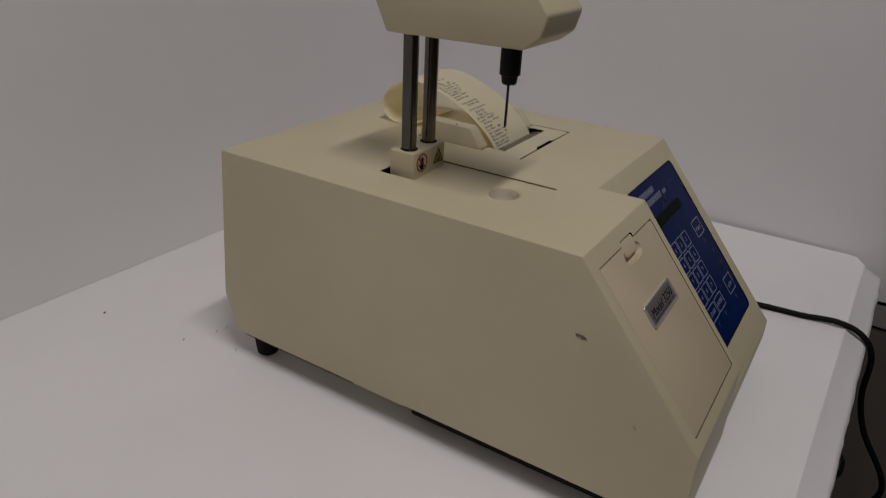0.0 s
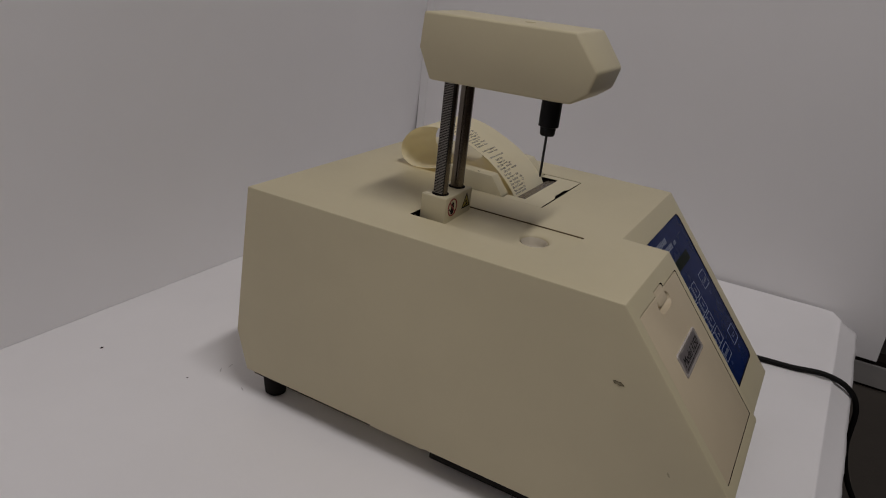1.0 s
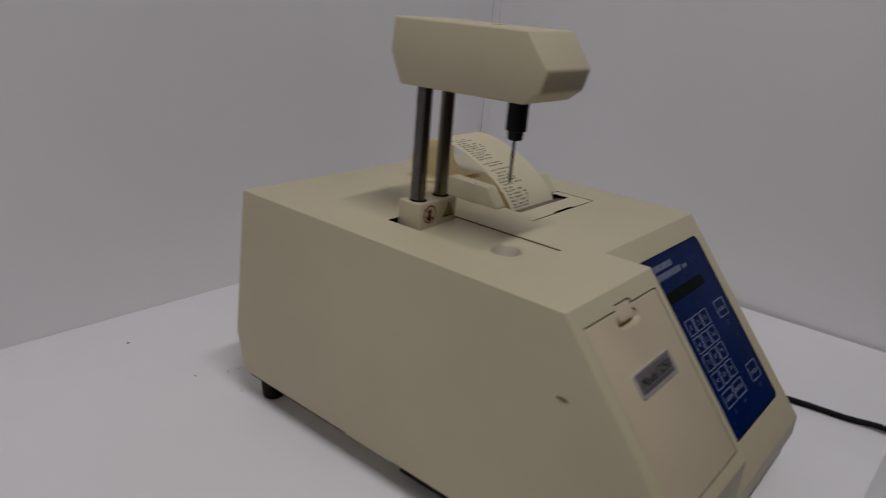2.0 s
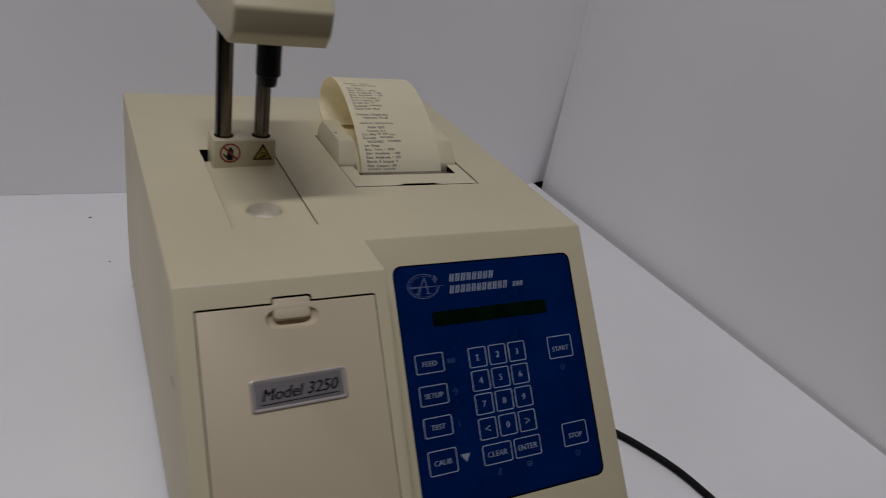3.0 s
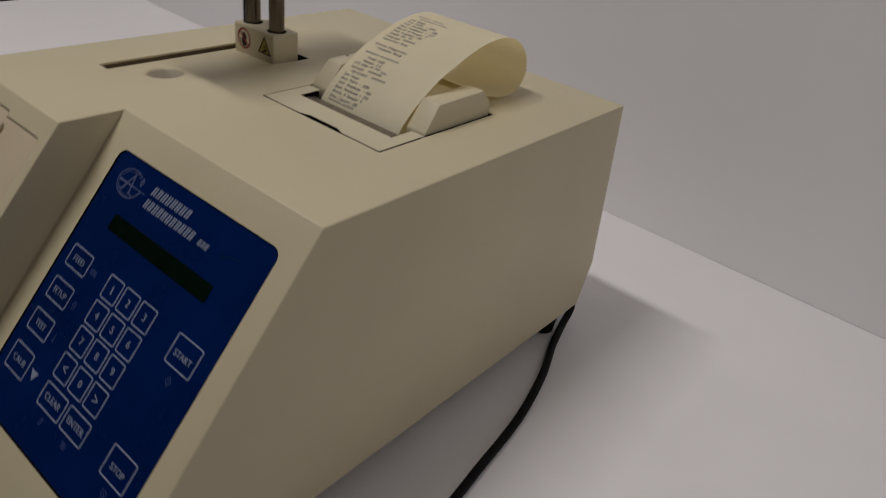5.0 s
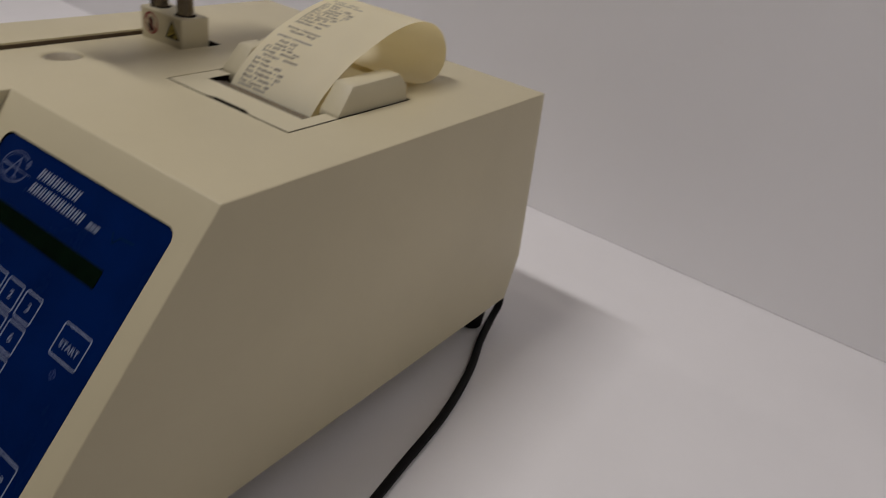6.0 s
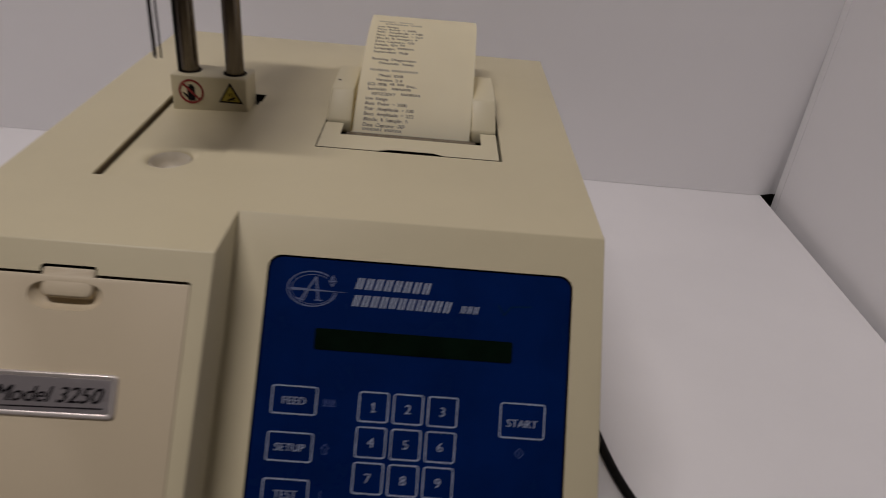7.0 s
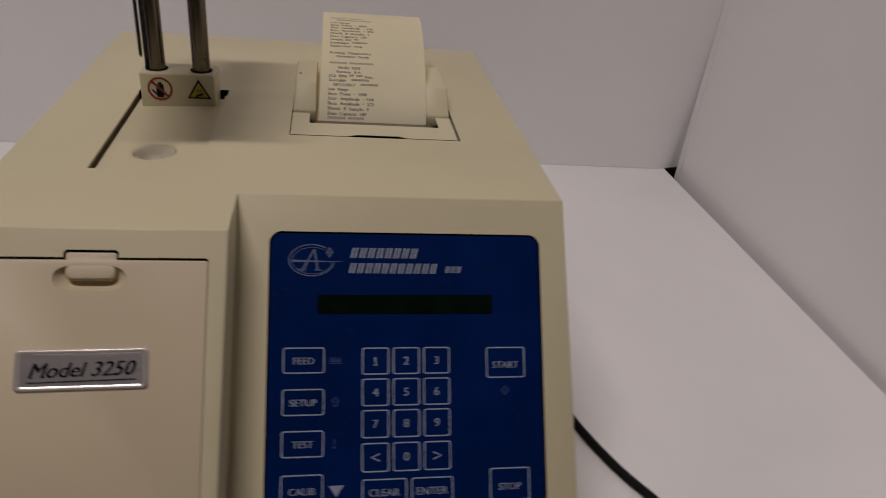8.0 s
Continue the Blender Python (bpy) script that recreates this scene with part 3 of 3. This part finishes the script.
def plate_frame():
    """A raised rounded frame whose inner flanks slope down to the plate."""
    loops = ((0.0229, 0.0076, 0.0018, -0.001), (0.0228, 0.0075, 0.0018, 0.0002), (0.0224, 0.0071, 0.0016, 0.0006), (0.0220, 0.0068, 0.0014, 0.0007), (0.0206, 0.0057, 0.0008, 0.0002), (0.0205, 0.0056, 0.0008, -0.001))
    bm = bmesh.new()
    rows = [[bm.verts.new((x, y, z)) for x, y in rounded(-w, w, -h, h, r)] for w, h, r, z in loops]
    for a, b in zip(rows, rows[1:] + rows[:1]):
        for n in range(len(a)):
            k = (n + 1) % len(a)
            bm.faces.new((a[n], a[k], b[k], b[n]))
    return bm


part("nameplate_frame", moved(plate_frame(), PLATE), RIM_LIT, door, "bevelled silver rim of the nameplate, with caught light in its colour", sharp=60)
plate = part("nameplate", moved(sheet(rounded(-0.0206, 0.0206, -0.0057, 0.0057, 0.0008), -0.0005, 0.0003), PLATE), SILVER, door, "silver nameplate with dark lettering")
LETTERS = Matrix(((1, 0.02, 0, 0), (0.012, 1, 0, 0), (0, 0, 1, 0), (0, 0, 0, 1)))
stamp = [moved(words("Model 3250", width=0.0362, height=0.0053, shear=0.3), PLATE @ LETTERS @ pose(0.0004 + d, 0.0001, 0.0003 + abs(d) * 0.05)) for d in (-0.00018, 0.0, 0.00018)]
# slab feet of the capitals
stamp += [moved(sheet([(-0.0007, -0.00017), (0.0008, -0.00017), (0.0008, 0.00017), (-0.0007, 0.00017)], 0.0003, 0.0004), PLATE @ LETTERS @ pose(x, -0.0023, 0)) for x in (-0.0172, -0.0128, -0.0026)]
stamp.append(moved(sheet([(-0.0184, -0.00024), (0.0186, -0.00024), (0.0186, 0.00024), (-0.0184, 0.00024)], 0.0003, 0.0004), PLATE @ LETTERS @ pose(0.0002, -0.0041, 0)))
part("nameplate_lettering", merge(*stamp), INK_DARK, door)

# ---- keypad ----
keypad = part("keypad", moved(round_edges(sheet(rounded(-0.0006, 0.1159, -0.1489, -0.0168, 0.0048, 8), -0.0012, -0.0004), 0.0002, 1), PANEL), BLUE, osm, "dark blue membrane keypad with pale lettering")
K = PANEL @ pose(0, 0, -0.0004)


def stroke(points, width):
    """A flat line through the points."""
    pieces = []
    for (x0, y0), (x1, y1) in zip(points, points[1:]):
        d = Vector((x1 - x0, y1 - y0))
        n = Vector((-d.y, d.x)).normalized() * width / 2
        pieces.append(sheet([(x0 - n.x, y0 - n.y), (x1 - n.x, y1 - n.y), (x1 + n.x, y1 + n.y), (x0 + n.x, y0 + n.y)], 0.00002, 0.00006))
    return merge(*pieces)


def key(u0, u1, v0, v1, text, height=0.0034, low=0.0):
    bm = frame_ring(u0, u1, -v1, -v0, 0.0012, 0.00052, 0.00002, 0.00018)
    if text == "1":
        label = merge(stroke([(0, -height / 2), (0, height / 2)], 0.0006), stroke([(0, height / 2 - 0.0002), (-0.0008, height / 2 - 0.0009)], 0.0004), stroke([(-0.0008, -height / 2), (0.0008, -height / 2)], 0.0004))
    else:
        label = merge(*(moved(words(text, height=height), pose(d, 0, abs(d) * 0.05)) for d in (-0.00009, 0.00009)))
    xs = [v.co.x for v in label.verts]
    room = (u1 - u0) * 0.78
    if max(xs) - min(xs) > room:
        for v in label.verts:
            v.co.x *= room / (max(xs) - min(xs))
    moved(label, pose((u0 + u1) / 2, -(v0 + v1) / 2 - low, 0))
    part("key", moved(merge(bm, label), K), INK, keypad)


ROWS_V = ((0.0653, 0.0766), (0.0782, 0.0896), (0.0911, 0.1026), (0.1045, 0.1163))
COLS_U = ((0.0378, 0.0492), (0.0508, 0.0622), (0.0638, 0.0752))
for r, line in enumerate(("123", "456", "789", "<0>")):
    for c, ch in enumerate(line):
        key(*COLS_U[c], *ROWS_V[r], ch, 0.0034)
key(0.0380, 0.0566, 0.1190, 0.1300, "CLEAR", 0.0030)
key(0.0584, 0.0760, 0.1190, 0.1300, "ENTER", 0.0030)
for v0, v1, text in ((0.0650, 0.0757, "FEED"), (0.0820, 0.0928, "SETUP"), (0.0988, 0.1095, "TEST"), (0.1162, 0.1292, "CALIB")):
    key(0.0052, 0.0223, v0, v1, text, 0.0028, 0.0002)
key(0.0912, 0.1084, 0.0656, 0.0788, "START", 0.0028, 0.0010)
key(0.0918, 0.1092, 0.1164, 0.1298, "STOP", 0.0028, 0.0010)
part("arrow_mark", moved(sheet([(0.0246, -0.1210), (0.0276, -0.1254), (0.0305, -0.1210)], 0.00002, 0.0001), K), INK_WHITE, keypad)
part("display_window", moved(round_edges(sheet(rounded(0.0190, 0.0945, -0.0511, -0.0430, 0.0010), -0.0001, 0.00025), 0.0001, 1), K), DISPLAY, keypad, "dark green unlit display window")


def symbol(u, v, *lines, width=0.00034):
    part("key_symbol", moved(merge(*(stroke([(u + x * 0.001, -v + y * 0.001) for x, y in line], width) for line in lines)), K), INK_DIM, keypad, "faint blue symbol")


# faint marks beside the keys: a comb, arrows, a drop, a diamond, a shield
symbol(0.0271, 0.0703, *([(x, -1.0), (x + 0.5, 1.1), (x + 1.0, -1.0)] for x in (-2.6, -1.4, -0.2, 1.0)), [(-2.6, -1.4), (2.2, -1.4)])
symbol(0.0268, 0.0876, [(0, 2.0), (-1.5, 0.4), (-0.7, 0.4), (-0.7, -1.6), (0.7, -1.6), (0.7, 0.4), (1.5, 0.4), (0, 2.0)])
symbol(0.0266, 0.1042, [(0, 1.8), (0, -1.8)], [(-0.8, -1.8), (0.8, -1.8)])
symbol(0.0993, 0.0841, [(0, 1.9), (1.8, 0), (0, -1.9), (-1.8, 0), (0, 1.9)], [(0, 1.0), (0, -1.0)])
symbol(0.1003, 0.1345, [(-1.5, 1.4), (1.5, 1.4), (1.5, -0.4), (0, -1.9), (-1.5, -0.4), (-1.5, 1.4)], [(-0.6, 0.6), (0.6, -0.6)])
symbol(0.0472, 0.1345, [(-1.2, -1.5), (-0.2, 1.5)], [(0.0, -1.5), (1.0, 1.5)], [(-1.2, -1.5), (0.0, -1.5)], [(-0.2, 1.5), (1.0, 1.5)])
symbol(0.0668, 0.1340, [(-1.4, 1.2), (1.4, 1.2), (1.4, -1.2), (-1.4, -1.2), (-1.4, 1.2)], [(-1.4, 0), (1.4, 0)], [(0, 1.2), (0, -1.2)])
part("faint_stamp", moved(stroke([(0.0880, -0.0290), (0.0905, -0.0330), (0.0930, -0.0296), (0.1010, -0.0290)], 0.0006), K), STAMP, keypad, "faint green mark")


def arc(cx, cy, rx, ry, width):
    """An oval line, open towards the upper right."""
    return stroke([(cx + rx * math.cos(radians(a)), cy + ry * math.sin(radians(a))) for a in range(52, 353, 10)], width)


def swoosh(x0, x1, y, thick):
    """A wedge that runs out into a point."""
    return sheet([(x0, y - thick * 0.3), (x1, y - thick * 0.05), (x1, y + thick * 0.05), (x0, y + thick * 0.7)], 0.00002, 0.0001)


emblem = merge(arc(0.0163, -0.0283, 0.0094, 0.0067, 0.00045), arc(0.0166, -0.0285, 0.0083, 0.0057, 0.00022), swoosh(0.0080, 0.0296, -0.0289, 0.0011),
               stroke([(0.0123, -0.0325), (0.0175, -0.0236), (0.0189, -0.0325)], 0.0007), stroke([(0.0106, -0.0322), (0.0134, -0.0330), (0.0150, -0.0282)], 0.0004), stroke([(0.0176, -0.0325), (0.0206, -0.0325)], 0.0004),
               stroke([(0.0238, -0.0228), (0.0251, -0.0249), (0.0238, -0.0270), (0.0225, -0.0249), (0.0238, -0.0228)], 0.00035), stroke([(0.0224, -0.0249), (0.0252, -0.0249)], 0.00035), stroke([(0.0238, -0.0226), (0.0238, -0.0272)], 0.00035))
part("emblem", moved(emblem, K), INK_FAINT, keypad)


def bars(u0, u1, v0, v1, count, slant=0.25):
    """Plain slanting bars of the size of a line of capitals, each a part."""
    step, h = (u1 - u0) / count, v1 - v0
    for i in range(count):
        x, w = u0 + step * (i + 0.04), step * 0.24
        strokes = [sheet([(a, -v1), (a + w, -v1), (a + w + slant * h, -v0), (a + slant * h, -v0)], 0.00002, 0.0001) for a in (x, x + step * 0.42)]
        part("letter_bar", moved(merge(*strokes), K), INK_WHITE, keypad)


bars(0.0325, 0.0618, 0.0228, 0.0272, 8)
bars(0.0318, 0.0702, 0.0294, 0.0338, 11)
bars(0.0735, 0.0808, 0.0305, 0.0334, 3)

# ---- printer ----
bezel_pts = [(0.0039, 0.0189), (0.0328, 0.0189), (0.0378, 0.0211), (0.0590, 0.0211), (0.0640, 0.0189), (0.0903, 0.0189), (0.0903, 0.0505), (0.0822, 0.0505), (0.0822, 0.0355), (0.0130, 0.0355), (0.0130, 0.0500), (0.0039, 0.0500)]
part("printer_bezel", round_edges(prism(bezel_pts, TOP - 0.0004, TOP - 0.0001, "z"), 0.00008, 1, 40), CREAM, osm, "flat beige printer bezel with a finger notch")


# near-black blocks that fill the space under the bezel
part("printer_fill", merge(block(0.0050, 0.0895, 0.0215, 0.0350, TOP - 0.022, TOP - 0.0013), block(0.0050, 0.0120, 0.0352, 0.0500, TOP - 0.022, TOP - 0.0013), block(0.0830, 0.0895, 0.0352, 0.0500, TOP - 0.022, TOP - 0.0013)), DARK, osm)


def cover_mesh():
    """Cover behind the bezel: two raised cheeks and a lower middle under the paper."""
    cheek = [(0.0513, TOP - 0.006), (0.0513, TOP + 0.0005), (0.0620, 0.1862), (0.0985, 0.1870), (0.1055, 0.1800), (0.1055, TOP - 0.006)]
    middle = [(0.0520, TOP - 0.006), (0.0640, 0.1785), (0.1040, 0.1785), (0.1050, TOP - 0.006)]
    left, right = prism(cheek, 0.0037, 0.0165), prism(cheek, 0.0768, 0.0904)
    for bm, edge in ((left, 0.0037), (right, 0.0904)):
        for v in bm.verts:
            if abs(v.co.x - edge) < 1e-6 and v.co.z > TOP + 0.004:
                v.co.x += 0.0012 if edge < 0.05 else -0.0012
        round_edges(bm, 0.0012, 2, 20)
    return merge(left, prism(middle, 0.0160, 0.0773), right)


cover = part("printer_cover", cover_mesh(), CREAM, osm, "raised beige printer cover")
# thin dark strips that paint the shade in the gaps beside the cover
for jx in (0.0035, 0.0905):
    part("cover_gap_shade", block(jx, jx + 0.0002, 0.0510, 0.1060, TOP - 0.008, TOP - 0.0001), DARK, cover, "dark strip for the shade in the gap beside the cover")
part("pin_hole", lathe([(0.0010, 0.0), (0.0009, 0.0003)], (0.0074, 0.0745, 0.18620), steps=12), DARK, cover)
bar = [(0.0357, TOP - 0.0006), (0.0447, TOP - 0.0022), (0.0447, TOP - 0.0029), (0.0357, TOP - 0.0014)]
part("tear_bar", round_edges(prism(bar, 0.0152, 0.0798), 0.0004, 1), CLEAR_GREY, osm, "clear smoky plastic tear bar")

# ---- paper ----
LINE = [(0.0425, 0.160), (0.0455, 0.1680), (0.0500, 0.1745), (0.0560, 0.1808), (0.0640, 0.1872), (0.0740, 0.1938), (0.0860, 0.1995), (0.1000, 0.2050), (0.1130, 0.2083), (0.1250, 0.2090), (0.1370, 0.2065), (0.1465, 0.2005), (0.1525, 0.1915), (0.1530, 0.1825), (0.1480, 0.1760), (0.1400, 0.1733), (0.1290, 0.1738), (0.1180, 0.1765)]


def smooth_line(points, k=6):
    pts = [Vector(p) for p in points]
    out = []
    for i in range(len(pts) - 1):
        p0, p1, p2, p3 = pts[max(i - 1, 0)], pts[i], pts[i + 1], pts[min(i + 2, len(pts) - 1)]
        for j in range(k):
            t = j / k
            out.append(0.5 * (2 * p1 + (p2 - p0) * t + (2 * p0 - 5 * p1 + 4 * p2 - p3) * t * t + (3 * p1 - p0 - 3 * p2 + p3) * t ** 3))
    out.append(pts[-1])
    return out


CURVE = smooth_line(LINE)
LENGTHS = [0.0]
for a, b in zip(CURVE, CURVE[1:]):
    LENGTHS.append(LENGTHS[-1] + (b - a).length)
PX0, PX1 = 0.0176, 0.0766


def on_paper(x, s, lift=0.0):
    """The place at x across the paper and s along it, lifted off its outer face."""
    i = max(0, min(len(CURVE) - 2, int(np.searchsorted(LENGTHS, s)) - 1))
    f = (s - LENGTHS[i]) / (LENGTHS[i + 1] - LENGTHS[i])
    p = CURVE[i].lerp(CURVE[i + 1], f)
    way = (CURVE[min(i + 2, len(CURVE) - 1)] - CURVE[max(i - 1, 0)]).normalized()
    out = Vector((-way.y, way.x))
    lean = 0.0016 * math.sin(3.0 * s / LENGTHS[-1]) * ((x - PX0) / (PX1 - PX0) - 0.5)
    return Vector((x + 0.0018 * min(1, s / 0.09), p.x + out.x * lift + lean, p.y + out.y * lift))


def paper_mesh():
    """One thin translucent sheet."""
    bm = bmesh.new()
    cols = 8
    grid = [[bm.verts.new(on_paper(PX0 + (PX1 - PX0) * c / cols, s)) for c in range(cols + 1)] for s in LENGTHS]
    for a, b in zip(grid, grid[1:]):
        for c in range(cols):
            bm.faces.new((a[c], a[c + 1], b[c + 1], b[c]))
    return bm


paper = thing("paper_strip", paper_mesh(), PAPER, "curled cream printer paper with printed lines, in the printer", "paper", sharp=80)

PRINTED = ["######## #######", "Data Capture: OFF", "Block: 1 Sample: 9", "Buzz Amplitude = 223", "Stir Amplitude = 100", "Buzz Point = 2000", "Low Range", "  10/12/2017  ########", "Serial#:  ########", "(C) 2006 #. #., Inc.", "   Version 3.4", "    Model 3250", "######## ###########", "", "   Osmometer Ready", "Running Diagnostics", "", "Supervisor Mode", "Language: #######", "Sample ID: ##", "Data Capture: OFF", "Block: 1 Sample: 9", "Buzz Amplitude = 223", "Stir Amplitude = 100", "Buzz Point = 2000", "Low Range", "   ########## #####", "#######  ######"]
CH, PITCH = 0.00125, 0.00292


def printed_line(text, s, x_left):
    """A printed line that follows the paper's curve; unreadable words are plain bars."""
    pieces = []
    x = x_left
    for word in text.split(" "):
        wide = CH * max(len(word), 0)
        if word and word.strip("#.,"):
            w = words(word, width=wide * (0.94 if len(word) > 1 else 0.6), em=0.0026)
            twin = w.copy()
            pieces += [moved(w, pose(x + wide / 2 - 0.00008, 0, 0)), moved(twin, pose(x + wide / 2 + 0.00010, 0.00006, 0))]
        elif word:
            pieces += [sheet([(a, 0), (a + CH * 0.62, 0), (a + CH * 0.62, 0.0014), (a, 0.0014)], 0, 0.00002) for a in (x + CH * (0.15 + n) for n in range(len(word)))]
        x += wide + CH
    if not pieces:
        return
    bm = merge(*pieces)
    for v in bm.verts:
        v.co = on_paper(v.co.x, s + v.co.y, 0.00006)
    tagged(part("printed_line", bm, PRINT if text.strip("#., ") else FADED, paper), kind="stuff")


for i, text in enumerate(PRINTED):
    printed_line(text, 0.0145 + PITCH * (i - 1), PX0 + 0.0045)

# ---- power cord ----
CORD = [(0.100, 0.196, 0.030), (0.117, 0.2065, 0.0265), (0.1235, 0.2035, 0.012), (0.1265, 0.189, 0.0036), (0.1345, 0.164, 0.0029), (0.148, 0.130, 0.0029), (0.160, 0.085, 0.0029), (0.168, 0.030, 0.0029), (0.176, -0.015, 0.0029), (0.191, -0.055, 0.0029), (0.208, -0.085, 0.0029), (0.221, -0.115, 0.0029), (0.227, -0.145, 0.0029), (0.231, -0.180, 0.0029), (0.236, -0.210, 0.0038), (0.236, -0.232, -0.003), (0.235, -0.244, -0.022), (0.235, -0.247, -0.063), (0.235, -0.259, -0.100), (0.235, -0.287, -0.146), (0.235, -0.285, -0.18), (0.232, -0.26, -0.26), (0.22, -0.24, -0.45), (0.20, -0.22, -0.70), (0.16, -0.15, FLOOR + 0.004)]
thing("power_cord", tube(CORD, 0.0027, 12, 8), CORD_BLACK, "black power cord lying over the white table", "cable", sharp=80)

# ---- small marks ----


def blot(place, radius, stretch, seed, m):
    rnd = random.Random(seed)
    pts = [(radius * stretch * math.cos(a) * rnd.uniform(0.5, 1), radius * math.sin(a) * rnd.uniform(0.5, 1)) for a in np.linspace(0, 2 * math.pi, 15)[:-1]]
    return moved(sheet(pts, 0.0, 0.00012), m @ pose(*place))


SIDE = Matrix(((0, 0, -1, -0.1166), (-1, 0, 0, 0), (0, 1, 0, 0), (0, 0, 0, 1)))
part("scuff", blot((0.0865, 0.1250, 0.0001, 0, 0, -8), 0.0016, 2.8, 3, SIDE), SMUDGE, housing, "brown scuff on the side")
part("scuff", blot((0.1240, 0.0800, 0.0001, 0, 0, -60), 0.0008, 2.6, 5, SIDE), FAINT, housing, "small scuff on the side")
for x, y, r, turn in ((-0.1055, 0.2330, 0.0006, 35), (-0.0960, 0.2315, 0.0005, 10), (-0.1150, 0.2000, 0.0006, 60)):
    thing("scuff_mark", blot((x, y, 0.0001, 0, 0, turn), r, 7.0, int(turn), Matrix.Identity(4)), FAINT_GREY, "faint grey scuff on the white table", "scuff", "scuffs on the table")
for x, y, r, s in ((-0.1424, 0.3332, 0.0016, 1), (-0.13, 0.245, 0.0009, 4)):
    thing("speck", blot((x, y, 0.0001), r, 1.3, s, Matrix.Identity(4)), DARK, "dark speck on the white table", "speck")
